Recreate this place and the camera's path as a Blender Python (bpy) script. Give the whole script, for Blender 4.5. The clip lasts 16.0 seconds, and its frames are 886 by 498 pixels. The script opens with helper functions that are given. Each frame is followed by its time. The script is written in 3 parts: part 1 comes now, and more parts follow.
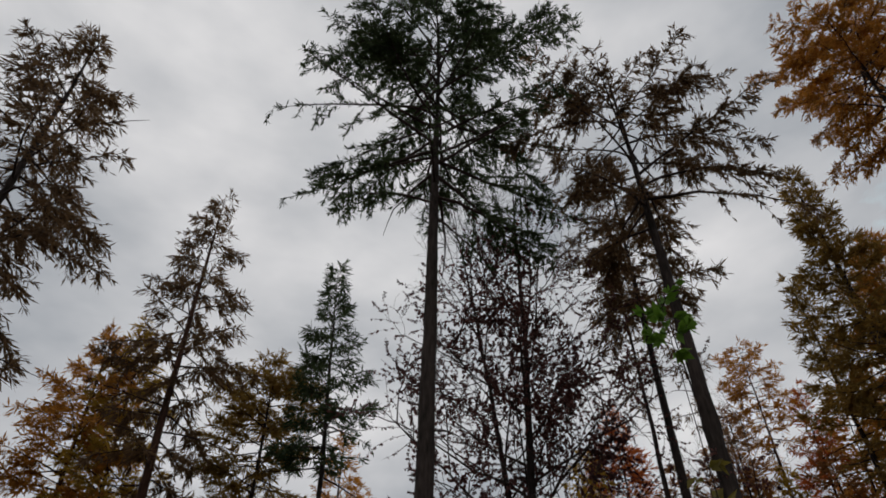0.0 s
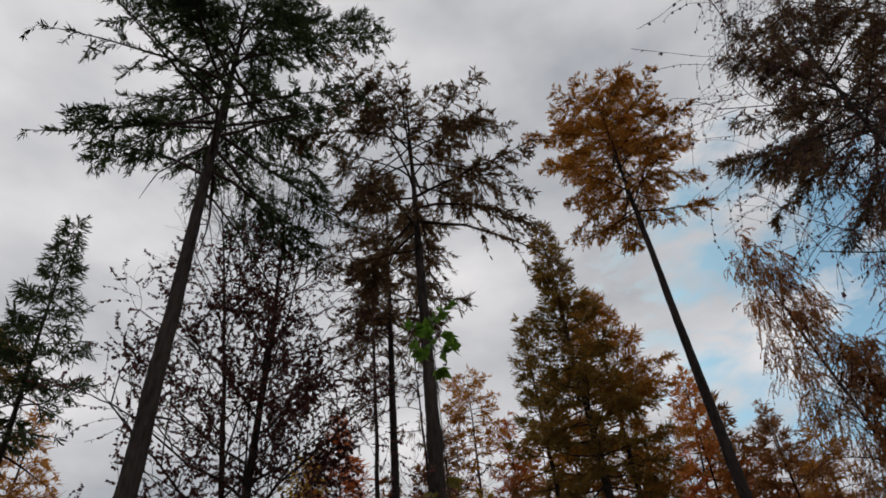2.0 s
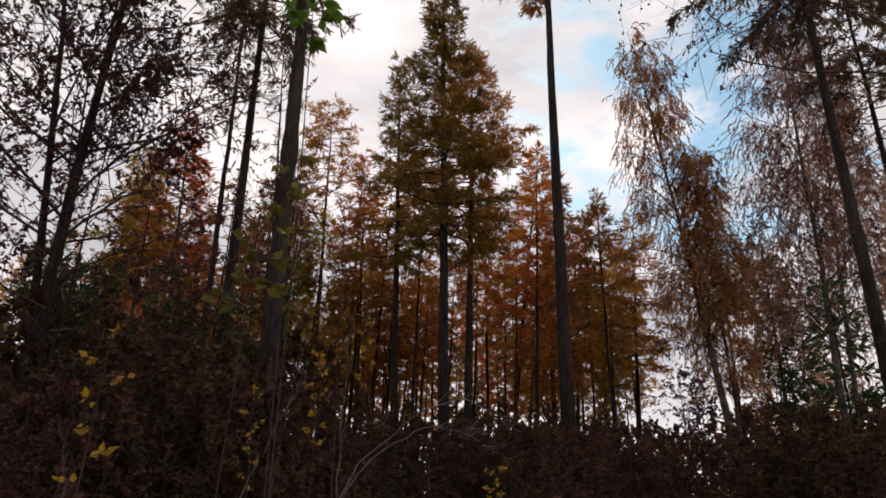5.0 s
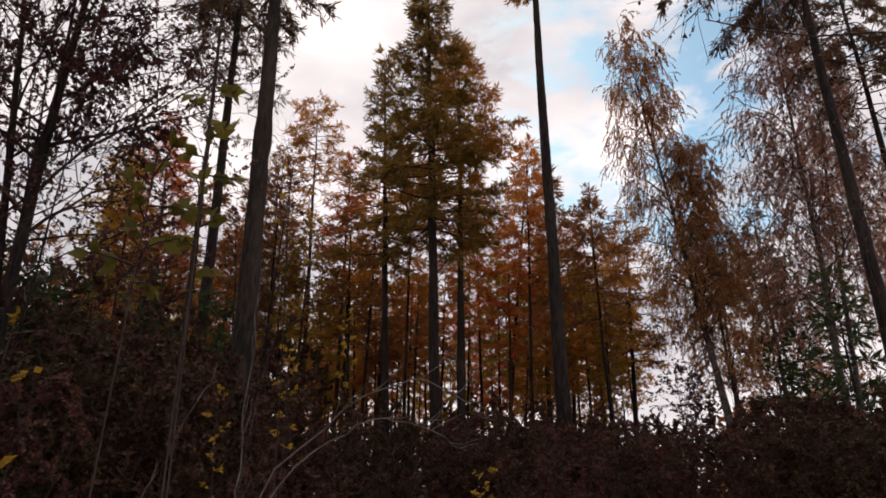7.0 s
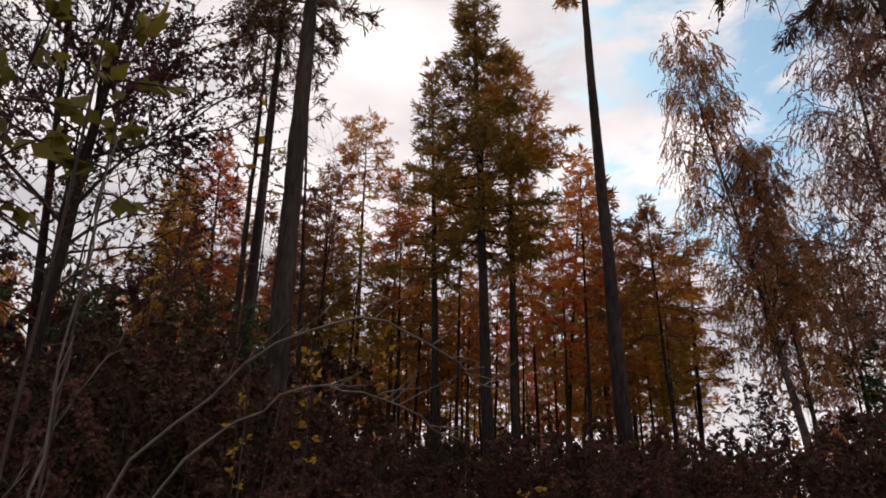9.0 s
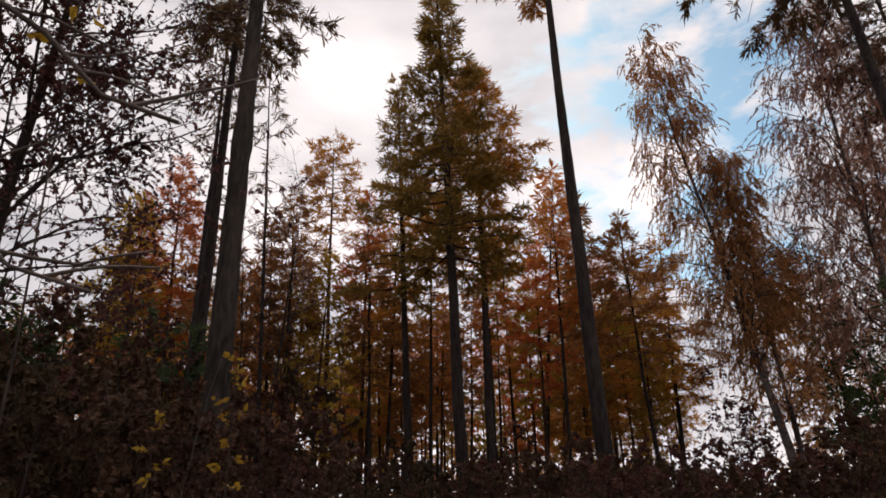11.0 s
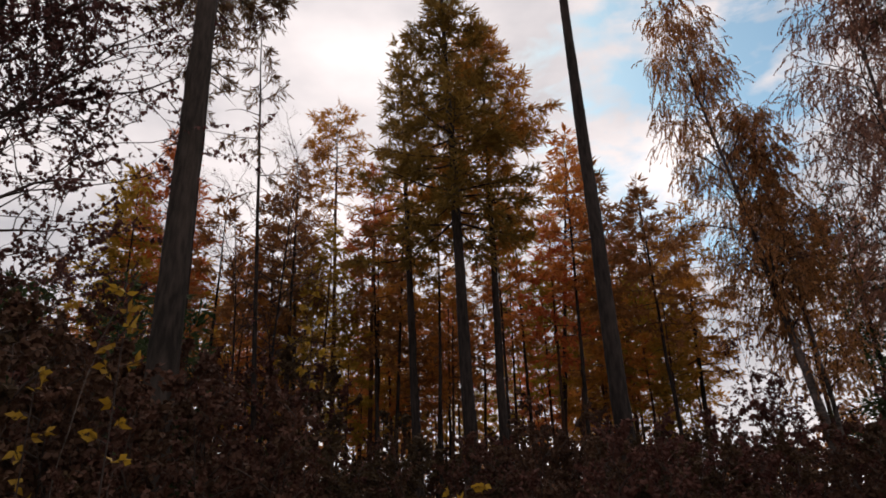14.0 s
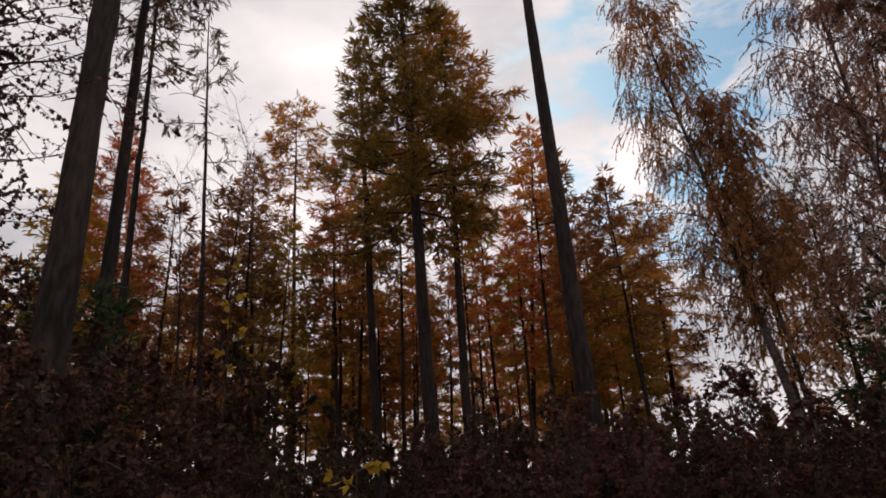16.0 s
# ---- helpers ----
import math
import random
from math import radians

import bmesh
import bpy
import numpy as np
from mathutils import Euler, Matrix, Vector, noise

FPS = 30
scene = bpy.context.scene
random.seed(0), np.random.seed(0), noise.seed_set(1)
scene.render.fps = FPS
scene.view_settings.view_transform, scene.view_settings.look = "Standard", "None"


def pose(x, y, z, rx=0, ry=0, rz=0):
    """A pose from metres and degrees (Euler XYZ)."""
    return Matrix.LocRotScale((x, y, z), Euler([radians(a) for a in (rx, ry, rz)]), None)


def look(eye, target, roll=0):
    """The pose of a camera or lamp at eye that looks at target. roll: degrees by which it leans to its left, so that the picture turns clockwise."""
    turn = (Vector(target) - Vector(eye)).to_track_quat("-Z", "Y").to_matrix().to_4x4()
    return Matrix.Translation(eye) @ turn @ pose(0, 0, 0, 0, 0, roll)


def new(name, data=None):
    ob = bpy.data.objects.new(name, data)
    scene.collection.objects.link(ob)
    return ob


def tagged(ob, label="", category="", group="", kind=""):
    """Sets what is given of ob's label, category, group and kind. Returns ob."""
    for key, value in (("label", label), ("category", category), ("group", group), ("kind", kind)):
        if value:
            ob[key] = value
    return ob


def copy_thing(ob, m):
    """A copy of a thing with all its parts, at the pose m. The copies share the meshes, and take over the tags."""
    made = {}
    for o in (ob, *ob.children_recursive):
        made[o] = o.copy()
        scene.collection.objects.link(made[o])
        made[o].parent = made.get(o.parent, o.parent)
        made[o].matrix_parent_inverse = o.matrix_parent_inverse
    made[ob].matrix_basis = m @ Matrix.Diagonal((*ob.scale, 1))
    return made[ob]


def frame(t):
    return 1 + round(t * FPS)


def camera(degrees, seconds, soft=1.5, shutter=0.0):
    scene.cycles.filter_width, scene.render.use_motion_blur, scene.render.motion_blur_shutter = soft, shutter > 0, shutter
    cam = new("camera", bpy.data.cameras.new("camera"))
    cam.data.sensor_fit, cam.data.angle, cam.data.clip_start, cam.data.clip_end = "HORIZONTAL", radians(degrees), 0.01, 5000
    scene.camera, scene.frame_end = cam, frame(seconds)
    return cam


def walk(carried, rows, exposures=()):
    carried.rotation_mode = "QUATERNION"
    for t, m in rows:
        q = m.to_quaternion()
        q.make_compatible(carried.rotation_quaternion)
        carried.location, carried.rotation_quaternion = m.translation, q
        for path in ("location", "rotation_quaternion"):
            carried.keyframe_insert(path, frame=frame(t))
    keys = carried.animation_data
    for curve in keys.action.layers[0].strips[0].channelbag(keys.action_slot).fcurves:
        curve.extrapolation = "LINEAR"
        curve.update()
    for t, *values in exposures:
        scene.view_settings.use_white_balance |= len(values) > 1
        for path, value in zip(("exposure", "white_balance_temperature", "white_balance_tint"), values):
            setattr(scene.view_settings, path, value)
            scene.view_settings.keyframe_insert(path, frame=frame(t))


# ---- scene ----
cam = camera(65.92, 16.0, soft=1.75)
ROWS = [
    (0.0, 0.004, -0.148, 1.550, -39.54, 41.87, -0.02),
    (0.5, 0.001, -0.091, 1.591, -44.65, 44.73, 2.25),
    (1.0, -0.000, -0.037, 1.616, -51.04, 45.96, 3.46),
    (1.5, -0.004, 0.015, 1.623, -56.13, 45.35, 4.13),
    (2.0, -0.011, 0.073, 1.608, -62.22, 41.36, 4.28),
    (2.5, -0.010, 0.126, 1.582, -69.37, 35.13, 1.55),
    (3.0, -0.003, 0.178, 1.545, -72.53, 30.96, 1.10),
    (3.5, 0.037, 0.221, 1.517, -76.14, 25.72, 0.19),
    (4.0, 0.115, 0.260, 1.496, -78.65, 21.64, -0.32),
    (4.5, 0.256, 0.289, 1.489, -78.39, 19.74, -1.50),
    (7.0, 1.376, 0.337, 1.539, -78.50, 19.83, -0.03),
    (7.5, 1.621, 0.336, 1.542, -76.99, 19.57, 1.06),
    (8.0, 1.872, 0.337, 1.537, -76.30, 20.03, 0.19),
    (8.5, 2.129, 0.341, 1.526, -73.01, 20.90, 0.52),
    (9.0, 2.396, 0.347, 1.518, -73.87, 21.59, -0.77),
    (9.5, 2.679, 0.353, 1.514, -77.67, 24.43, 0.83),
    (12.0, 4.195, 0.394, 1.489, -73.29, 24.42, 0.61),
    (12.5, 4.504, 0.410, 1.490, -73.88, 25.75, -0.19),
    (13.0, 4.811, 0.418, 1.520, -73.94, 23.03, 3.25),
    (13.5, 5.142, 0.416, 1.547, -73.44, 21.53, 1.66),
    (14.0, 5.487, 0.407, 1.556, -73.42, 22.71, 1.76),
    (14.5, 5.839, 0.393, 1.553, -74.64, 23.18, 1.31),
    (15.0, 6.189, 0.373, 1.544, -75.31, 24.01, 1.11),
    (15.5, 6.518, 0.368, 1.529, -74.85, 22.38, 0.62),
    (16.0, 6.837, 0.371, 1.508, -75.40, 22.96, 3.31),
]
EXPOSURES = [(0.0, -0.12, 6500, 10), (1.5, -0.1, 6500, 10), (2.5, 0.12, 6650, 14), (3.5, 0.22, 6900, 18), (4.5, 0.6, 7000, 18), (7.0, 0.64, 7100, 20), (12.0, 0.6, 7050, 19), (16.0, 0.48, 7050, 19)]
walk(cam, [(t, pose(x, y, z, 90 + pitch, roll, yaw)) for t, x, y, z, yaw, pitch, roll in ROWS], EXPOSURES)

# ---- sky and sun: broken overcast with blue gaps ahead ----
SUN_HEADING, SUN_HEIGHT = radians(62), radians(38)
world = bpy.data.worlds.new("autumn_sky")
scene.world = world
world.use_nodes = True
wn, wl = world.node_tree.nodes, world.node_tree.links
wn.clear()


def wnode(kind, **values):
    n = wn.new(kind)
    for key, value in values.items():
        n.inputs[key].default_value = value
    return n


w_out, w_bg = wn.new("ShaderNodeOutputWorld"), wnode("ShaderNodeBackground", Strength=1.0)
sky = wn.new("ShaderNodeTexSky")
sky.sky_type, sky.sun_disc, sky.sun_elevation, sky.sun_rotation = "NISHITA", False, SUN_HEIGHT, SUN_HEADING
blue = wn.new("ShaderNodeMix")
blue.data_type, blue.blend_type = "RGBA", "MULTIPLY"
blue.inputs["Factor"].default_value = 1.0
blue.inputs["B"].default_value = (0.075, 0.105, 0.1, 1)
where = wn.new("ShaderNodeTexCoord")
flat = wn.new("ShaderNodeMapping")
flat.inputs["Scale"].default_value = (1.0, 1.0, 2.2)
puff = wnode("ShaderNodeTexNoise", Scale=7.5, Detail=7.0, Roughness=0.55, Distortion=0.25)
veil = wnode("ShaderNodeTexNoise", Scale=2.7, Detail=5.0, Roughness=0.5)
gap = wn.new("ShaderNodeVectorMath")
gap.operation = "DOT_PRODUCT"
gap.inputs[1].default_value = Vector((0.86, -0.13, 0.50)).normalized()
span = wnode("ShaderNodeMapRange")
span.inputs["From Min"].default_value, span.inputs["From Max"].default_value = 0.92, 0.992
span.inputs["To Min"].default_value, span.inputs["To Max"].default_value = 0.0, 0.41
cover = wn.new("ShaderNodeMath")
cover.operation = "SUBTRACT"
edge = wnode("ShaderNodeMapRange")
edge.inputs["From Min"].default_value, edge.inputs["From Max"].default_value = 0.0, 0.18
cloud = wn.new("ShaderNodeValToRGB")
cloud.color_ramp.elements[0].position, cloud.color_ramp.elements[0].color = 0.34, (0.37, 0.395, 0.43, 1)
cloud.color_ramp.elements[1].position, cloud.color_ramp.elements[1].color = 0.72, (0.82, 0.81, 0.815, 1)
both = wn.new("ShaderNodeMix")
both.data_type = "RGBA"
wl.new(where.outputs["Generated"], flat.inputs["Vector"])
wl.new(flat.outputs["Vector"], puff.inputs["Vector"])
wl.new(flat.outputs["Vector"], veil.inputs["Vector"])
wl.new(where.outputs["Generated"], gap.inputs[0])
wl.new(gap.outputs["Value"], span.inputs["Value"])
wl.new(puff.outputs["Fac"], cover.inputs[0])
wl.new(span.outputs["Result"], cover.inputs[1])
wl.new(cover.outputs["Value"], edge.inputs["Value"])
wl.new(veil.outputs["Fac"], cloud.inputs["Fac"])
wl.new(sky.outputs["Color"], blue.inputs["A"])
wl.new(edge.outputs["Result"], both.inputs["Factor"])
wl.new(blue.outputs["Result"], both.inputs["A"])
wl.new(cloud.outputs["Color"], both.inputs["B"])
wl.new(both.outputs["Result"], w_bg.inputs["Color"])
wl.new(w_bg.outputs["Background"], w_out.inputs["Surface"])

sun = new("sun", bpy.data.lights.new("sun", "SUN"))
sun.data.energy, sun.data.angle, sun.data.color = 0.6, radians(15), (1.0, 0.94, 0.86)
SUN_WAY = Vector((math.sin(SUN_HEADING) * math.cos(SUN_HEIGHT), math.cos(SUN_HEADING) * math.cos(SUN_HEIGHT), math.sin(SUN_HEIGHT)))
sun.matrix_world = look(SUN_WAY * 60, (0, 0, 0))


# ---- materials ----
def shader(name, low, high, rough=0.85, scale=6.0, stretch=(1, 1, 1), bump=0.0, shine=0.0, hue=0.0, patch=0.0):
    """Two scales of noise between two colours; shine: light let through a leaf; hue: spread of tone from thing to thing."""
    m = bpy.data.materials.new(name)
    m.use_nodes = True
    n, l = m.node_tree.nodes, m.node_tree.links
    bsdf, out = n["Principled BSDF"], n["Material Output"]
    bsdf.inputs["Roughness"].default_value = rough
    bsdf.inputs["Specular IOR Level"].default_value = 0.2
    co, mp = n.new("ShaderNodeTexCoord"), n.new("ShaderNodeMapping")
    mp.inputs["Scale"].default_value = stretch
    fine, coarse = n.new("ShaderNodeTexNoise"), n.new("ShaderNodeTexNoise")
    fine.inputs["Scale"].default_value, fine.inputs["Detail"].default_value = scale, 6
    coarse.inputs["Scale"].default_value, coarse.inputs["Detail"].default_value = scale * 0.11, 3
    mean = n.new("ShaderNodeMath")
    mean.operation = "ADD"
    ramp = n.new("ShaderNodeValToRGB")
    ramp.color_ramp.elements[0].position, ramp.color_ramp.elements[1].position = 0.38, 0.62
    ramp.color_ramp.elements[0].color, ramp.color_ramp.elements[1].color = (*low, 1), (*high, 1)
    half = n.new("ShaderNodeMath")
    half.operation, half.inputs[1].default_value = "MULTIPLY", 0.5
    l.new(co.outputs["Object"], mp.inputs["Vector"])
    for tex in (fine, coarse):
        l.new(mp.outputs["Vector"], tex.inputs["Vector"])
    l.new(fine.outputs["Fac"], mean.inputs[0])
    l.new(coarse.outputs["Fac"], mean.inputs[1])
    l.new(mean.outputs["Value"], half.inputs[0])
    l.new(half.outputs["Value"], ramp.inputs["Fac"])
    colour = ramp.outputs["Color"]
    if hue:
        info, hsv, spread, dark = n.new("ShaderNodeObjectInfo"), n.new("ShaderNodeHueSaturation"), n.new("ShaderNodeMapRange"), n.new("ShaderNodeMapRange")
        spread.inputs["To Min"].default_value, spread.inputs["To Max"].default_value = 0.5 - hue * 0.6, 0.5 + hue
        dark.inputs["To Min"].default_value, dark.inputs["To Max"].default_value = 1.25, 0.7
        l.new(info.outputs["Random"], spread.inputs["Value"])
        l.new(info.outputs["Random"], dark.inputs["Value"])
        l.new(spread.outputs["Result"], hsv.inputs["Hue"])
        l.new(dark.outputs["Result"], hsv.inputs["Value"])
        l.new(colour, hsv.inputs["Color"])
        colour = hsv.outputs["Color"]
    l.new(colour, bsdf.inputs["Base Color"])
    if bump:
        b = n.new("ShaderNodeBump")
        b.inputs["Strength"].default_value, b.inputs["Distance"].default_value = bump, 0.03
        l.new(fine.outputs["Fac"], b.inputs["Height"])
        l.new(b.outputs["Normal"], bsdf.inputs["Normal"])
    if shine:
        thin, mix = n.new("ShaderNodeBsdfTranslucent"), n.new("ShaderNodeMixShader")
        mix.inputs["Fac"].default_value = shine
        l.new(colour, thin.inputs["Color"])
        l.new(bsdf.outputs["BSDF"], mix.inputs[1])
        l.new(thin.outputs["BSDF"], mix.inputs[2])
        l.new(mix.outputs["Shader"], out.inputs["Surface"])
    return m


BARK = shader("larch_bark", (0.014, 0.011, 0.009), (0.058, 0.044, 0.037), 0.95, 14, (1, 1, 0.22), 1.0)
BARK_DARK = shader("dark_bark", (0.012, 0.009, 0.008), (0.045, 0.034, 0.03), 0.95, 12, (1, 1, 0.25), 0.9)
BARK_RED = shader("reddish_bark", (0.03, 0.017, 0.012), (0.1, 0.05, 0.032), 0.95, 12, (1, 1, 0.25), 0.9)
BARK_BIRCH = shader("birch_bark", (0.03, 0.025, 0.023), (0.15, 0.12, 0.11), 0.85, 7, (1, 1, 1.6), 0.4)
TWIG = shader("twig_bark", (0.025, 0.018, 0.015), (0.07, 0.05, 0.042), 0.9, 20)
TWIG_GREY = shader("dead_twig", (0.06, 0.05, 0.043), (0.16, 0.13, 0.115), 0.9, 30)
NEEDLE_GREEN = shader("green_needles", (0.02, 0.036, 0.014), (0.07, 0.1, 0.036), 0.7, 3, shine=0.3)
NEEDLE_OLIVE = shader("olive_needles", (0.13, 0.082, 0.018), (0.34, 0.2, 0.045), 0.75, 2, shine=0.45)
NEEDLE_BROWN = shader("brown_needles", (0.14, 0.062, 0.02), (0.36, 0.155, 0.05), 0.75, 2, shine=0.45)
NEEDLE_DUSK = shader("dusky_needles", (0.075, 0.044, 0.022), (0.2, 0.118, 0.055), 0.75, 2, shine=0.4)
NEEDLE_ORANGE = shader("orange_needles", (0.26, 0.105, 0.016), (0.58, 0.26, 0.045), 0.75, 2, shine=0.5)
NEEDLE_MIX = shader("autumn_needles", (0.27, 0.1, 0.018), (0.57, 0.24, 0.05), 0.75, 1.5, shine=0.5, hue=0.05)
NEEDLE_RED = shader("rust_needles", (0.3, 0.07, 0.018), (0.58, 0.16, 0.04), 0.75, 2, shine=0.5)
LEAF_PURPLE = shader("withered_leaf", (0.05, 0.022, 0.02), (0.15, 0.06, 0.05), 0.7, 4, shine=0.25)
LEAF_BROWN = shader("brown_birch_leaf", (0.3, 0.125, 0.045), (0.62, 0.3, 0.11), 0.7, 3, shine=0.5)
LEAF_MAUVE = shader("faded_birch_leaf", (0.22, 0.105, 0.075), (0.48, 0.25, 0.17), 0.7, 3, shine=0.5)
LEAF_GREEN = shader("fresh_green_leaf", (0.05, 0.12, 0.015), (0.16, 0.30, 0.035), 0.5, 5, shine=0.5)
LEAF_OLIVE = shader("fading_olive_leaf", (0.09, 0.08, 0.015), (0.24, 0.19, 0.035), 0.55, 5, shine=0.5)
LEAF_YELLOW = shader("yellow_leaf", (0.24, 0.13, 0.015), (0.5, 0.32, 0.04), 0.6, 5, shine=0.5)
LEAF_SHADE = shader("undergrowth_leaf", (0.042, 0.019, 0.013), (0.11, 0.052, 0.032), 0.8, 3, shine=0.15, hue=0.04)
LITTER = shader("leaf_litter", (0.02, 0.012, 0.008), (0.085, 0.045, 0.022), 0.95, 9, bump=0.8)


# ---- mesh building ----
RNG = np.random.default_rng(11)


def reseed(x, y):
    """Every thing grows from its own place, so that a change to one leaves the others as they are."""
    global RNG
    RNG = np.random.default_rng(int(abs(x) * 1000 + abs(y) * 77777) + 3)


class Geo:
    """Quads gathered into one mesh."""

    def __init__(self):
        self.v, self.f, self.n = [], [], 0

    def add(self, v, f):
        self.v.append(np.asarray(v, float).reshape(-1, 3))
        self.f.append(np.asarray(f, int).reshape(-1, 4) + self.n)
        self.n += len(self.v[-1])

    def tube(self, pts, radii, sides=5, rough=0.0):
        pts, radii = np.asarray(pts, float), np.asarray(radii, float)
        way = np.gradient(pts, axis=0)
        way /= np.linalg.norm(way, axis=1, keepdims=True) + 1e-9
        ref = np.where(np.abs(way[:, 2:3]) > 0.9, [[1.0, 0, 0]], [[0, 0, 1.0]])
        a = np.cross(way, ref)
        a /= np.linalg.norm(a, axis=1, keepdims=True) + 1e-9
        b = np.cross(way, a)
        ang = np.arange(sides) * 2 * np.pi / sides
        r = radii[:, None] * (1 + rough * RNG.uniform(-1, 1, (len(pts), sides)))
        ring = pts[:, None] + r[..., None] * (np.cos(ang)[None, :, None] * a[:, None] + np.sin(ang)[None, :, None] * b[:, None])
        i = np.arange(len(pts) - 1)[:, None] * sides
        k, k2 = np.arange(sides)[None], (np.arange(sides)[None] + 1) % sides
        self.add(ring, np.stack([i + k, i + k2, i + sides + k2, i + sides + k], -1))

    def blades(self, p, d, length, width, wide_at=0.5):
        """Slim leaves or needle sprigs: a diamond each, folded a little along its middle."""
        p, d = np.asarray(p, float), np.asarray(d, float)
        n = len(p)
        d = d / (np.linalg.norm(d, axis=1, keepdims=True) + 1e-9)
        s = np.cross(d, RNG.normal(size=(n, 3)))
        s /= np.linalg.norm(s, axis=1, keepdims=True) + 1e-9
        up = np.cross(s, d)
        L, W = np.broadcast_to(length, n)[:, None], np.broadcast_to(width, n)[:, None]
        mid = p + d * L * wide_at
        quad = np.stack([p, mid + s * W / 2 + up * W * 0.2, p + d * L, mid - s * W / 2 + up * W * 0.2], 1)
        self.add(quad, np.arange(n * 4).reshape(n, 4))

    def mesh(self, name, material, smooth=False):
        v, f = np.concatenate(self.v), np.concatenate(self.f)
        me = bpy.data.meshes.new(name)
        me.vertices.add(len(v))
        me.vertices.foreach_set("co", v.ravel())
        me.loops.add(f.size)
        me.loops.foreach_set("vertex_index", f.ravel().astype(np.int32))
        me.polygons.add(len(f))
        me.polygons.foreach_set("loop_start", np.arange(0, f.size, 4, dtype=np.int32))
        me.update(calc_edges=True)
        me.validate()
        if smooth:
            me.polygons.foreach_set("use_smooth", np.ones(len(f), bool))
        me.materials.append(material)
        return me


def part(name, geo, material, parent, label="", smooth=False):
    """Links gathered quads as one mesh object under a thing."""
    ob = new(name, geo.mesh(name, material, smooth))
    ob.parent = parent
    return tagged(ob, label)


def bent(start, way, length, steps, wobble, sag=0.0):
    """A wandering line of points; sag bends it down (or up) as it goes."""
    pts, d = [np.array(start, float)], np.array(way, float)
    d /= np.linalg.norm(d)
    for _ in range(steps):
        d = d + RNG.normal(size=3) * wobble + np.array([0, 0, -sag])
        d /= np.linalg.norm(d)
        pts.append(pts[-1] + d * length / steps)
    return np.array(pts)


def along(pts, s):
    """The points and ways at the fractions s of a line."""
    k = np.clip(np.asarray(s) * (len(pts) - 1), 0, len(pts) - 1.001)
    i = k.astype(int)
    step = pts[i + 1] - pts[i]
    return pts[i] + step * (k - i)[:, None], step / (np.linalg.norm(step, axis=1, keepdims=True) + 1e-9)


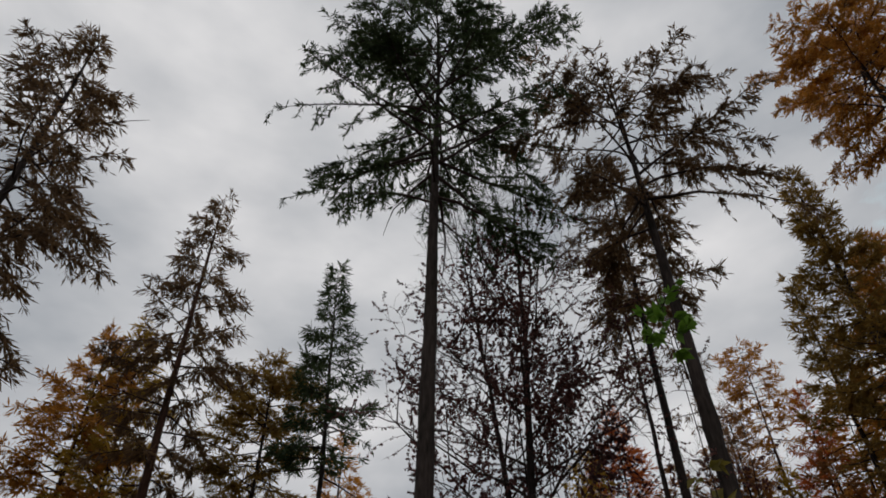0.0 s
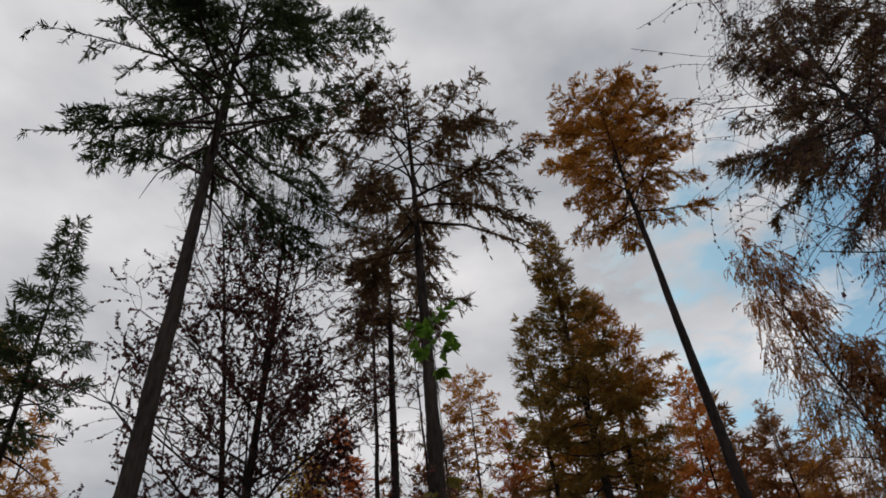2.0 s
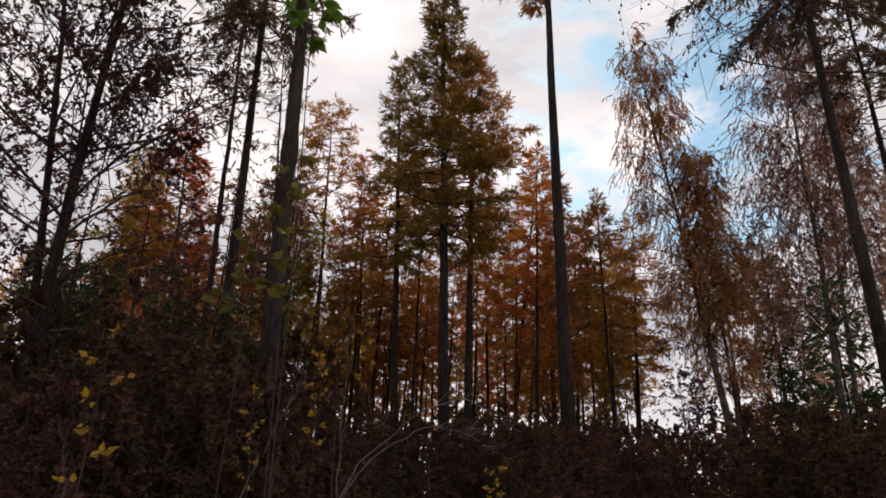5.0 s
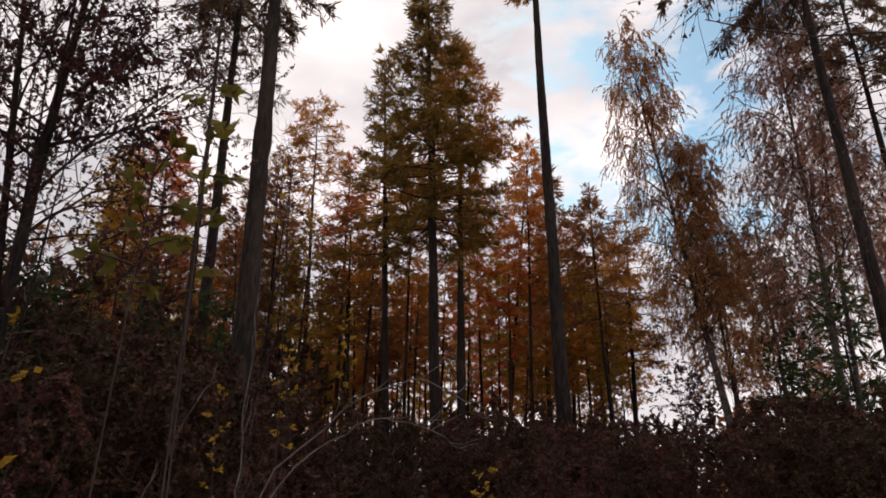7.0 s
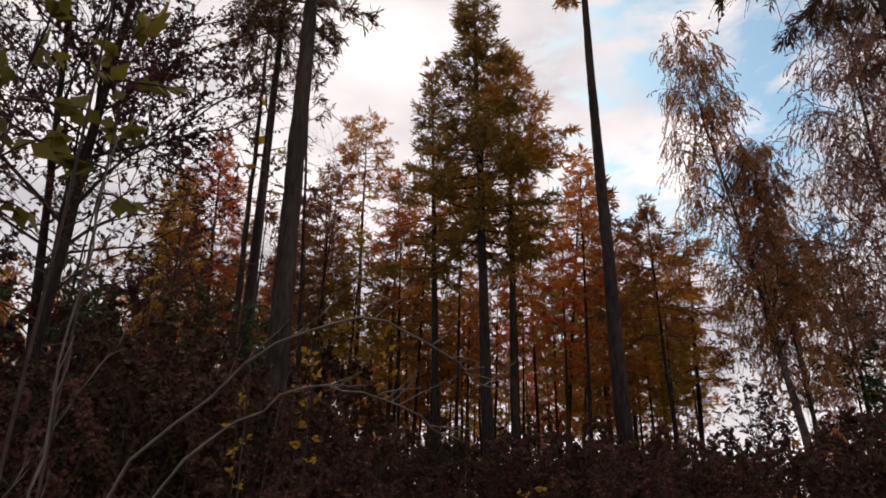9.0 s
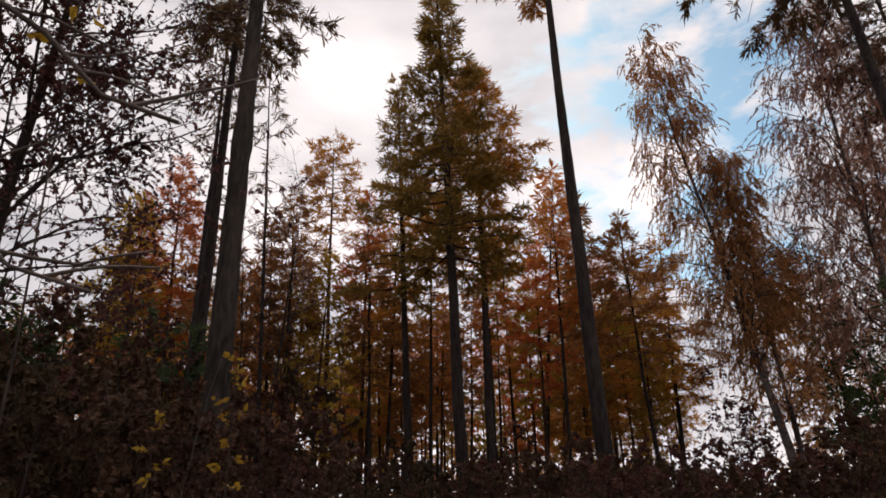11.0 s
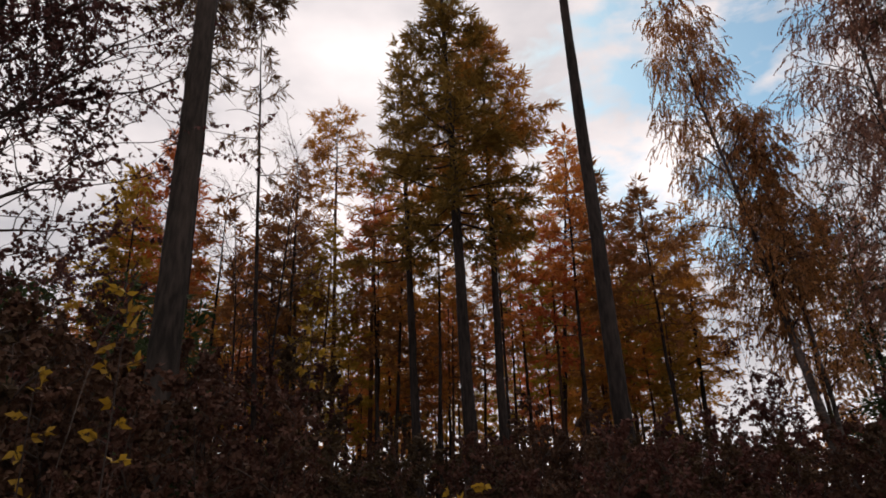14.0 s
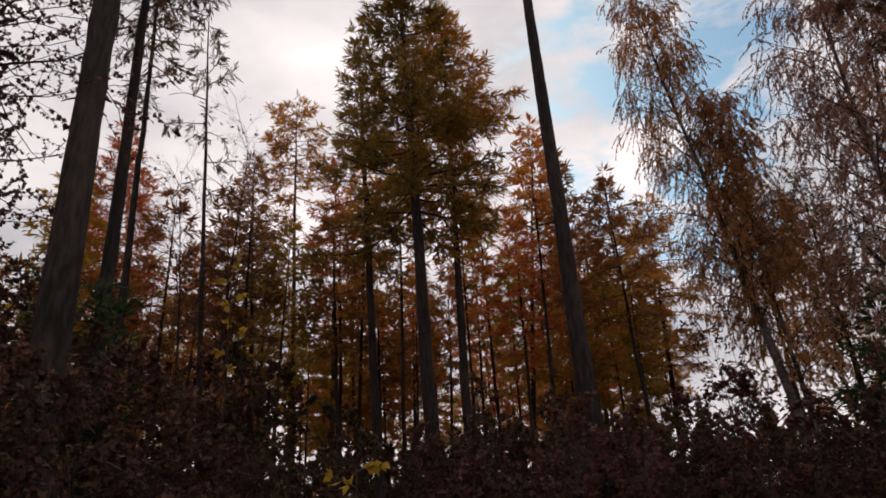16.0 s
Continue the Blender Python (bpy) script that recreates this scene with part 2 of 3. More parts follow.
def conifer(name, x, y, height, lean=(0, 0), girth=0.45, crown_from=10.0, radius=3.0, shape="larch", needles=None, bark=None,
            label="", density=5.0, sprig=0.3, weep=0.5, gaps=0.25, fine=1.0, group="", knots=10, split=False, flesh=0.155, collar=0.0):
    """A larch or spruce: tapered trunk, limbs, and a crown of needle sprigs set along drooping twigs."""
    reseed(x, y)
    tree = tagged(new(name), label, "tree", group)
    tree.location = (x, y, 0)
    steps = 64 if split else 22
    s = np.linspace(0, 1, steps)
    sway = np.cumsum(RNG.normal(size=(steps, 2)) * (0.008 if split else 0.018) * (22 / steps) ** 0.5, 0) * height / 25
    sway -= s[:, None] * sway[-1]
    line = np.stack([lean[0] * s + sway[:, 0], lean[1] * s + sway[:, 1], s * height - 0.15 * (1 - s)], 1)
    r = girth / 2 * ((1 - s) ** 0.75 * 0.98 + 0.015) * (1 + 0.5 * np.exp(-s * height / 0.5))
    if collar:
        r = r * (1 + 0.2 * np.exp(-((s * height - collar) / 0.28) ** 2) + 0.1 * np.exp(-((s * height - collar - 4.5) / 0.25) ** 2))
    trunk = Geo()
    trunk.tube(line, r, 12 if fine > 0.8 else 7, 0.05)
    limbs, crown, loose = Geo(), Geo(), []
    for _ in range(knots):
        h = RNG.uniform(min(0.25, 0.5 * crown_from / height), crown_from / height)
        p, _w = along(line, [h])
        a = RNG.uniform(0, 2 * np.pi)
        w = (np.cos(a), np.sin(a), RNG.uniform(-0.3, 0.2))
        ln = RNG.choice([0.15, 0.4, 1.0], p=[0.55, 0.33, 0.12])
        q = bent(p[0], w, ln, 4, 0.22, 0.16)
        limbs.tube(q, np.linspace(0.03, 0.008, 5), 4)
    span = height - crown_from
    count = int(density * span)
    sp, sd = [], []
    for i in range(count):
        u = ((i + RNG.uniform()) / count) ** (0.72 if shape == "flat" else 0.9)
        h = (crown_from + u * span * 0.985) / height
        p, _w = along(line, [h])
        a = i * 2.39996 + RNG.normal() * 0.5
        if shape == "spruce":
            reach = radius * ((1 - u) ** 0.8 + 0.05) * RNG.uniform(0.6, 1.15)
            rise, sag = 0.25 * u - 0.12 + u * u * 0.5, -0.03
        elif shape == "flat":
            reach = radius * min(1, 2.3 * (1 - u) ** 0.5) * (0.55 + 0.45 * min(1, u * 3.5 + 0.3)) * RNG.uniform(0.6, 1.12)
            rise, sag = -0.1 + 0.42 * u ** 1.6, 0.04 * (1 - u)
        else:
            reach = radius * min(1, 1.7 * (1 - u) ** 0.8) * (0.6 + 0.4 * min(1, u * 4)) * RNG.uniform(0.6, 1.12)
            rise, sag = -0.15 + 0.75 * u ** 1.4, 0.02
        reach = max(reach, 0.35)
        way = np.array([np.cos(a), np.sin(a), rise + RNG.normal() * 0.12])
        bits = 6 if fine > 0.7 else 4
        q = bent(p[0], way, reach, bits, 0.09, sag)
        thick = (0.012 + 0.011 * reach) * (1.1 - 0.6 * u)
        if split and reach > 1.2:
            limb = Geo()
            loose.append(limb)
        else:
            limb = limbs
        limb.tube(q, np.linspace(thick, 0.006, bits + 1), 5 if fine > 0.7 else 3)
        if RNG.uniform() < gaps * (1 - u) ** 2:
            twigs = int(reach * 2 * fine)
        else:
            twigs = int(reach * (7.5 if split or fine < 0.6 else 6) * fine) + 3
        if RNG.uniform() < 0.12 * (1 - u) and fine > 0.8 and u < 0.6:
            continue
        ss = RNG.uniform(0.18, 1, twigs) ** 0.8
        tp, tw = along(q, ss)
        side = np.cross(tw, [0, 0, 1.0]) * RNG.choice([-1, 1], twigs)[:, None]
        dirs = side * 0.8 + tw * 0.7 + np.array([0, 0, -1]) * weep * RNG.uniform(0.1, 1.0, twigs)[:, None] + RNG.normal(size=(twigs, 3)) * 0.2
        dirs /= np.linalg.norm(dirs, axis=1, keepdims=True)
        lens = (0.25 + 0.26 * reach * (1.1 - ss)) * RNG.uniform(0.5, 1.25, twigs)
        for k in range(twigs):
            m = max(3, int(lens[k] / (sprig * (0.105 if split else 0.12)) * fine))
            f = RNG.uniform(0.05, 1, m)
            pos = tp[k] + dirs[k] * lens[k] * f[:, None] + np.array([0, 0, -1]) * (weep * 0.35 * lens[k] * f ** 2)[:, None]
            sp.append(pos)
            sd.append(dirs[k] * 0.8 + RNG.normal(size=(m, 3)) * 0.42 + np.array([0, 0, 0.35 - weep * 0.9]))
            if fine > 0.8:
                end = tp[k] + dirs[k] * lens[k] + np.array([0, 0, -1]) * weep * 0.35 * lens[k]
                limbs.tube([tp[k], (tp[k] + end) / 2 + [0, 0, 0.03], end], [0.008, 0.006, 0.003], 3)
        m = int(reach * 14 * fine)
        pos, w = along(q, RNG.uniform(0.3, 1, m))
        sp.append(pos)
        sd.append(w + RNG.normal(size=(m, 3)) * 0.8)
    sp, sd = np.concatenate(sp), np.concatenate(sd)
    n = len(sp)
    crown.blades(sp, sd, sprig * RNG.uniform(0.6, 1.25, n), sprig * flesh * RNG.uniform(0.7, 1.3, n))
    part("trunk", trunk, bark or BARK, tree, smooth=True)
    for limb in loose:
        part("limb", limb, TWIG, tree)
    if limbs.n:
        tagged(part("branchwork", limbs, TWIG, tree), kind="stuff")
    part("crown", crown, needles, tree)
    return tree


def broadleaf(name, x, y, stems, leaf_mat, bark, label, leaf=0.07, leaves=5, levels=4, weep=0.0, group="", category="tree", keep=1.0, ground=True,
              spread=0.7, kids=5, bare_top=99.0, reach=0.24, rise=0.55, split=False, stout=0.15, slim=0.8, boughs=1.5):
    """A tree or shrub that branches again and again. stems: (dx, dy, height, lean_x, lean_y, girth)."""
    reseed(x, y)
    tree = tagged(new(name), label, category, group)
    tree.location = (x, y, 0)
    twigwork, crown = Geo(), Geo()
    lp, ld, loose = [], [], []

    def grow(start, way, length, thick, level, limbs):
        steps = 3 if level <= 1 and weep < 0.9 else 5
        if level <= 1 and weep > 0.9:
            length *= 1.9
        q = bent(start, way, length, steps, 0.10 + 0.03 * (levels - level), weep * (0.4 if level <= 1 else 0.12 if level <= 2 else 0.02) - 0.02)
        limbs.tube(q, np.linspace(thick, thick * 0.35 + 0.0028, steps + 1), 3 if level <= 1 else 4)
        if level <= 1:
            if RNG.uniform() > keep or q[-1][2] > bare_top:
                return
            pos, w = along(q, RNG.uniform(0.15, 1, leaves))
            lp.append(pos)
            ld.append(w * 0.4 + RNG.normal(size=(leaves, 3)) * 0.6 + [0, 0, -0.5 - weep])
            return
        n = kids + RNG.integers(-1, 2)
        pos, w = along(q, np.linspace(0.3, 0.98, n))
        for k in range(n):
            side = np.cross(w[k], RNG.normal(size=3))
            side /= np.linalg.norm(side) + 1e-9
            grow(pos[k], w[k] * 0.75 + side * spread + [0, 0, 0.12 - (0.5 * weep if level <= 2 else 0)], length * RNG.uniform(0.38, 0.62) * (1.15 - 0.35 * k / n), thick * 0.42, level - 1, twigwork)

    for dx, dy, height, lx, ly, girth in stems:
        trunk = Geo()
        s = np.linspace(0, 1, 16)
        wob = np.cumsum(RNG.normal(size=(16, 2)) * 0.012 * height / 8, 0)
        line = np.stack([dx + lx * s ** 1.3 + wob[:, 0], dy + ly * s ** 1.3 + wob[:, 1], s * height - 0.1 * (1 - s)], 1)
        trunk.tube(line, girth / 2 * (1 - 0.93 * s) * (1 + 0.4 * np.exp(-s * height / 0.4)), 9 if girth > 0.1 else 5, 0.05)
        part("trunk", trunk, bark, tree, smooth=True)
        n = max(5, int(height * (boughs if height > 6 else 3.0)))
        pos, w = along(line, np.linspace(0.32, 0.99, n))
        for k in range(n):
            a = k * 2.39996 + RNG.uniform(-0.5, 0.5)
            f = k / n
            if split:
                loose.append(Geo())
            grow(pos[k], [np.cos(a), np.sin(a), rise + 0.6 * f], height * reach * (1.15 - 0.6 * f) * RNG.uniform(0.7, 1.2), girth * stout * (1 - 0.75 * f) + 0.005, levels - 1,
                 loose[-1] if split else twigwork)
    for limb in loose:
        part("limb", limb, TWIG, tree)
    if twigwork.n:
        tagged(part("branchwork", twigwork, TWIG, tree), kind="stuff")
    if lp:
        lp, ld = np.concatenate(lp), np.concatenate(ld)
        crown.blades(lp, ld, leaf * RNG.uniform(0.7, 1.3, len(lp)), leaf * slim, 0.45)
        part("crown", crown, leaf_mat, tree)
    return tree


# ---- ground ----
def ground():
    geo = Geo()
    ring = np.concatenate([np.linspace(0, 60, 41), [90, 150, 300, 700, 1600]])
    xs = np.concatenate([-ring[:0:-1], ring]) + 8
    ys = np.concatenate([-ring[:0:-1], ring])
    gx, gy = np.meshgrid(xs, ys, indexing="ij")
    gz = 0.07 * np.sin(gx * 0.9 + gy * 0.4) * np.sin(gy * 0.7 - gx * 0.2) - 0.06
    nx, ny = gx.shape
    i = (np.arange(nx - 1)[:, None] * ny + np.arange(ny - 1)[None]).ravel()
    geo.add(np.stack([gx, gy, gz], -1), np.stack([i, i + ny, i + ny + 1, i + 1], 1))
    ob = new("ground", geo.mesh("ground", LITTER, True))
    return tagged(ob, "dark forest floor covered with brown fallen leaves", "ground", kind="structure")


ground()

# ---- the tall trees near the path ----
conifer("larch", 7.99, 10.28, 24.7, (0.36, -0.12), 0.5, 14.6, 4.7, "flat", NEEDLE_GREEN, BARK,
        "tall larch with a dense dark green crown and bare trunk", 6.6, 0.22, 0.55, 0.45, knots=16, split=True, flesh=0.19)
conifer("larch", 13.17, 6.55, 21.8, (0.17, 0.33), 0.5, 14.2, 4.1, "flat", NEEDLE_DUSK, BARK,
        "tall larch with drooping olive brown boughs and thick grey trunk", 5.4, 0.23, 0.75, 0.4, knots=14, split=True, flesh=0.19, collar=8.8)
conifer("larch", 19.13, 11.11, 25.9, (-0.08, 0.07), 0.42, 16.2, 3.0, "larch", NEEDLE_DUSK, BARK_DARK,
        "slender larch with a brown crown and dark straight trunk", 5.5, 0.34, 0.5, split=True)
conifer("larch", 24.2, 14.92, 26.9, (0.07, 0.25), 0.34, 17.0, 2.0, "larch", NEEDLE_DUSK, BARK_DARK,
        "thin larch with a narrow brown crown beside a stouter one", 5.0, 0.34, 0.5)
conifer("larch", 23.95, 0.98, 30.4, (-0.02, 0.26), 0.54, 21.6, 3.8, "flat", NEEDLE_ORANGE, BARK_DARK,
        "tall leaning larch with a rounded orange brown crown", 8.2, 0.26, 0.45, 0.1, split=True, flesh=0.19)
conifer("spruce", 28.0, 5.92, 27.3, (-0.1, 0.64), 0.55, 12.0, 3.3, "spruce", NEEDLE_OLIVE, BARK_DARK,
        "pointed olive green spruce standing above the orange larches", 8.0, 0.42, 0.35, 0.1)
conifer("spruce", 31.81, 9.01, 24.3, (-0.23, 0.74), 0.45, 12.5, 2.7, "spruce", NEEDLE_OLIVE, BARK_DARK,
        "olive green spruce close beside a taller pointed one", 6.0, 0.42, 0.35, 0.1)
conifer("larch", 32.25, 5.86, 25.0, (-0.04, -0.09), 0.45, 13.0, 3.5, "larch", NEEDLE_ORANGE, BARK_DARK,
        "larch with a bushy golden brown crown", 9.0, 0.42, 0.35, 0.1)
conifer("larch", 39.59, 16.5, 27.2, (-0.09, 0.34), 0.40, 19.0, 2.0, "flat", NEEDLE_ORANGE, BARK_RED,
        "far slim larch with a small yellow brown tuft of crown", 7.0, 0.45, 0.3, 0.1, 0.8)
conifer("larch", 41.1, 15.1, 24.0, (0.1, -0.3), 0.36, 14.0, 2.1, "larch", NEEDLE_RED, BARK_RED,
        "rust coloured larch in the closed stand", 6.0, 0.45, 0.35, 0.1, 0.8)
conifer("larch", 37.8, 17.7, 22.6, (-0.3, 0.7), 0.34, 12.0, 2.2, "larch", NEEDLE_BROWN, BARK_DARK,
        "thinly clad brown larch in the stand", 5.0, 0.42, 0.35, 0.4, 0.8)
conifer("larch", 32.86, 22.12, 22.5, (-0.46, 0.68), 0.38, 11.5, 2.9, "larch", NEEDLE_RED, BARK_RED,
        "broad rust brown larch behind bare branches", 8.5, 0.42, 0.35, 0.2, 0.8)
conifer("larch", 45.4, 5.6, 25.8, (0.3, -2.6), 0.38, 13.5, 2.6, "larch", NEEDLE_ORANGE, BARK_DARK,
        "far larch with a ragged orange crown", 6.0, 0.42, 0.4, 0.3, 0.8)
conifer("larch", 52.99, 1.2, 22.0, (0.0, -0.42), 0.4, 10.0, 2.7, "larch", NEEDLE_RED, BARK_RED,
        "far bright rust red larch at the stand's edge", 7.0, 0.5, 0.3, 0.05, 0.8)
conifer("larch", 52.99, -0.79, 25.3, (0.0, -0.41), 0.4, 13.0, 3.0, "larch", NEEDLE_BROWN, BARK_DARK,
        "far brown larch with a thin pointed top", 5.5, 0.45, 0.4, 0.3, 0.8)
conifer("larch", 47.59, -2.54, 20.8, (-0.03, -0.9), 0.4, 9.5, 3.7, "larch", NEEDLE_ORANGE, BARK_DARK,
        "far golden brown larch with drooping boughs", 7.0, 0.45, 0.5, 0.1, 0.8)
conifer("larch", 22.86, -8.48, 30.5, (0.7, 0.5), 0.5, 18.5, 5.4, "larch", NEEDLE_DUSK, BARK_DARK,
        "dark leaning larch with a heavy brown crown", 6.0, 0.36, 0.7, 0.2, split=True)
conifer("larch", 31.52, -13.97, 30.0, (0.7, 0.87), 0.44, 17.0, 3.2, "larch", NEEDLE_DUSK, BARK_DARK,
        "dark larch standing close behind another trunk", 6.5, 0.34, 0.6, 0.2)
conifer("larch", -1.29, 17.08, 22.6, (0.3, 0.0), 0.46, 9.5, 3.9, "larch", NEEDLE_DUSK, BARK,
        "large larch with long brown boughs hung with twigs", 6.5, 0.32, 0.75, 0.25)
conifer("larch", 6.06, 21.07, 22.6, (-0.37, 0.1), 0.42, 9.0, 2.5, "larch", NEEDLE_DUSK, BARK_RED,
        "thinly clad brown larch leaning to one side", 5.5, 0.34, 0.8, 0.3)
conifer("larch", 5.23, 29.69, 20.0, (-0.29, 0.05), 0.38, 9.5, 2.9, "larch", NEEDLE_ORANGE, BARK_RED,
        "golden orange larch behind a thinner tree", 9.0, 0.4, 0.4, 0.1, 0.9)
conifer("larch", 7.2, 28.6, 20.4, (-1.2, 0.3), 0.34, 8.0, 2.4, "larch", NEEDLE_MIX, BARK_RED,
        "orange brown larch in a small group", 8.5, 0.4, 0.5, 0.2, 0.9)
conifer("larch", 10.93, 24.66, 18.1, (-0.08, 0.03), 0.36, 9.5, 2.7, "flat", NEEDLE_OLIVE, BARK_DARK,
        "low olive larch with a broad rounded crown", 9.0, 0.36, 0.45, 0.15)
conifer("spruce", 11.59, 19.93, 20.8, (-0.64, 0.37), 0.3, 11.5, 2.2, "spruce", NEEDLE_GREEN, BARK,
        "slim dark green spruce with bare lower trunk", 8.0, 0.34, 0.55, 0.1)
conifer("larch", 17.78, 29.97, 19.0, (0.07, -0.05), 0.34, 9.0, 2.2, "larch", NEEDLE_ORANGE, BARK_RED,
        "far small orange larch", 6.5, 0.42, 0.4, 0.1, 0.8)
conifer("larch", 25.78, 12.55, 22.4, (-0.78, 0.9), 0.22, 13.0, 1.3, "larch", NEEDLE_DUSK, BARK_DARK,
        "very thin half bare larch with dark twigs", 2.6, 0.32, 0.8, 0.9, knots=34)
conifer("larch", 34.58, 16.51, 20.5, (0.05, 0.14), 0.28, 7.5, 2.0, "larch", NEEDLE_BROWN, BARK_DARK,
        "young brown larch with level bare twigs", 5.5, 0.32, 0.4, 0.45)

conifer("spruce", 37.0, -9.2, 16.0, (0.2, 0.2), 0.3, 3.5, 2.6, "spruce", NEEDLE_GREEN, BARK_DARK,
        "dark green spruce behind a weeping birch", 5.0, 0.4, 0.5, 0.3, 0.8)
conifer("spruce", 40.5, -12.8, 14.0, (-0.2, 0.2), 0.28, 2.5, 2.4, "spruce", NEEDLE_GREEN, BARK_DARK,
        "dim dark spruce among birches", 5.0, 0.4, 0.5, 0.3, 0.8)
conifer("spruce", 31.0, 24.5, 15.0, (-0.2, 0.2), 0.28, 2.5, 2.6, "spruce", NEEDLE_GREEN, BARK_DARK,
        "dark spruce rising from the undergrowth", 5.0, 0.4, 0.5, 0.3, 0.8)
conifer("larch", 43.5, -8.4, 19.5, (0.3, 0.3), 0.3, 8.5, 2.4, "larch", NEEDLE_ORANGE, BARK_RED,
        "orange larch between two birches", 5.5, 0.42, 0.4, 0.2, 0.8)

# ---- birches and other broadleaved trees ----
broadleaf("alder", 13.9, 12.85, [(-0.15, 0.0, 22.6, 0.33, -0.29, 0.40), (0.35, -0.05, 21.4, -1.7, 1.9, 0.28)],
          LEAF_PURPLE, BARK_DARK, "twin-stemmed alder with sparse withered purple leaves and bare top", 0.09, 19, 4, 0.0, keep=1.0, kids=5, bare_top=17.5, reach=0.19, rise=0.75, split=True, spread=0.85, stout=0.12)
broadleaf("alder", 12.9, 11.6, [(0, 0, 14.5, -0.5, 0.5, 0.13), (0.3, 0.3, 12.5, 1.0, 0.3, 0.1)],
          LEAF_PURPLE, BARK_DARK, "slight dark alder with thin crossing branches and withered leaves", 0.085, 26, 4, 0.12, keep=1.0, kids=5, reach=0.25, rise=0.35, split=True, stout=0.14)
broadleaf("birch", 32.85, -5.93, [(0, 0, 24.2, 0.65, 3.1, 0.40), (0.3, -0.4, 17.5, 0.2, 0.8, 0.24)],
          LEAF_BROWN, BARK_BIRCH, "curved birch with weeping copper brown twigs", 0.1, 25, 4, 1.2, kids=6, reach=0.11, rise=0.9, split=True, stout=0.1, slim=0.5, boughs=2.9)
broadleaf("birch", 31.91, -9.9, [(0, 0, 24.2, 0.05, 0.36, 0.40), (0.5, -0.6, 22.0, 0.4, -1.2, 0.3)],
          LEAF_MAUVE, BARK_BIRCH, "large birch with drooping mauve brown foliage", 0.095, 40, 4, 1.0, kids=6, reach=0.15, rise=0.8, split=True, stout=0.1, slim=0.5, boughs=1.7)
broadleaf("birch", 40.0, -15.5, [(0, 0, 20.0, -0.4, 1.0, 0.34)],
          LEAF_BROWN, BARK_BIRCH, "brown birch at the wood's thin side", 0.14, 16, 4, 0.8, kids=5, reach=0.16, stout=0.1, slim=0.55)
broadleaf("birch", 46.0, -12.0, [(0, 0, 17.0, -0.4, 0.6, 0.3), (0.6, 0.4, 15.0, 0.3, 0.6, 0.24)],
          LEAF_BROWN, BARK_BIRCH, "thin far birch with copper leaves", 0.14, 16, 4, 0.8, kids=5, reach=0.16, stout=0.1, slim=0.55)
for bx, by, bh in ((45.0, -5.6, 10.5), (52.0, -7.8, 9.5), (41.0, -5.9, 7.5), (38.5, -7.4, 6.5)):
    broadleaf("birch", bx, by, [(0, 0, bh, 0.3, 0.4, 0.14), (0.4, 0.3, bh * 0.8, 0.5, -0.5, 0.1)],
              LEAF_PURPLE, BARK_BIRCH, "slight young birch with lacy thin foliage", 0.14, 7, 4, 0.4, "young birches", keep=0.8, kids=4, reach=0.2, stout=0.12)
broadleaf("alder", 25.9, 12.9, [(0, 0, 15.5, 0.5, -0.8, 0.16), (-0.3, 0.5, 14.0, -0.2, 0.6, 0.13)],
          LEAF_PURPLE, BARK_DARK, "bare thin tree with fine upswept twigs", 0.1, 3, 4, 0.0, keep=0.15, kids=5, reach=0.17, rise=0.7, split=True, stout=0.14)
broadleaf("birch", 9.8, -6.1, [(0, 0, 19.0, -0.5, 2.4, 0.22)],
          LEAF_PURPLE, BARK_BIRCH, "nearly bare birch with long hanging twigs overhead", 0.065, 6, 4, 0.8, keep=0.8, kids=7, reach=0.22, split=True, stout=0.08, boughs=2.2)


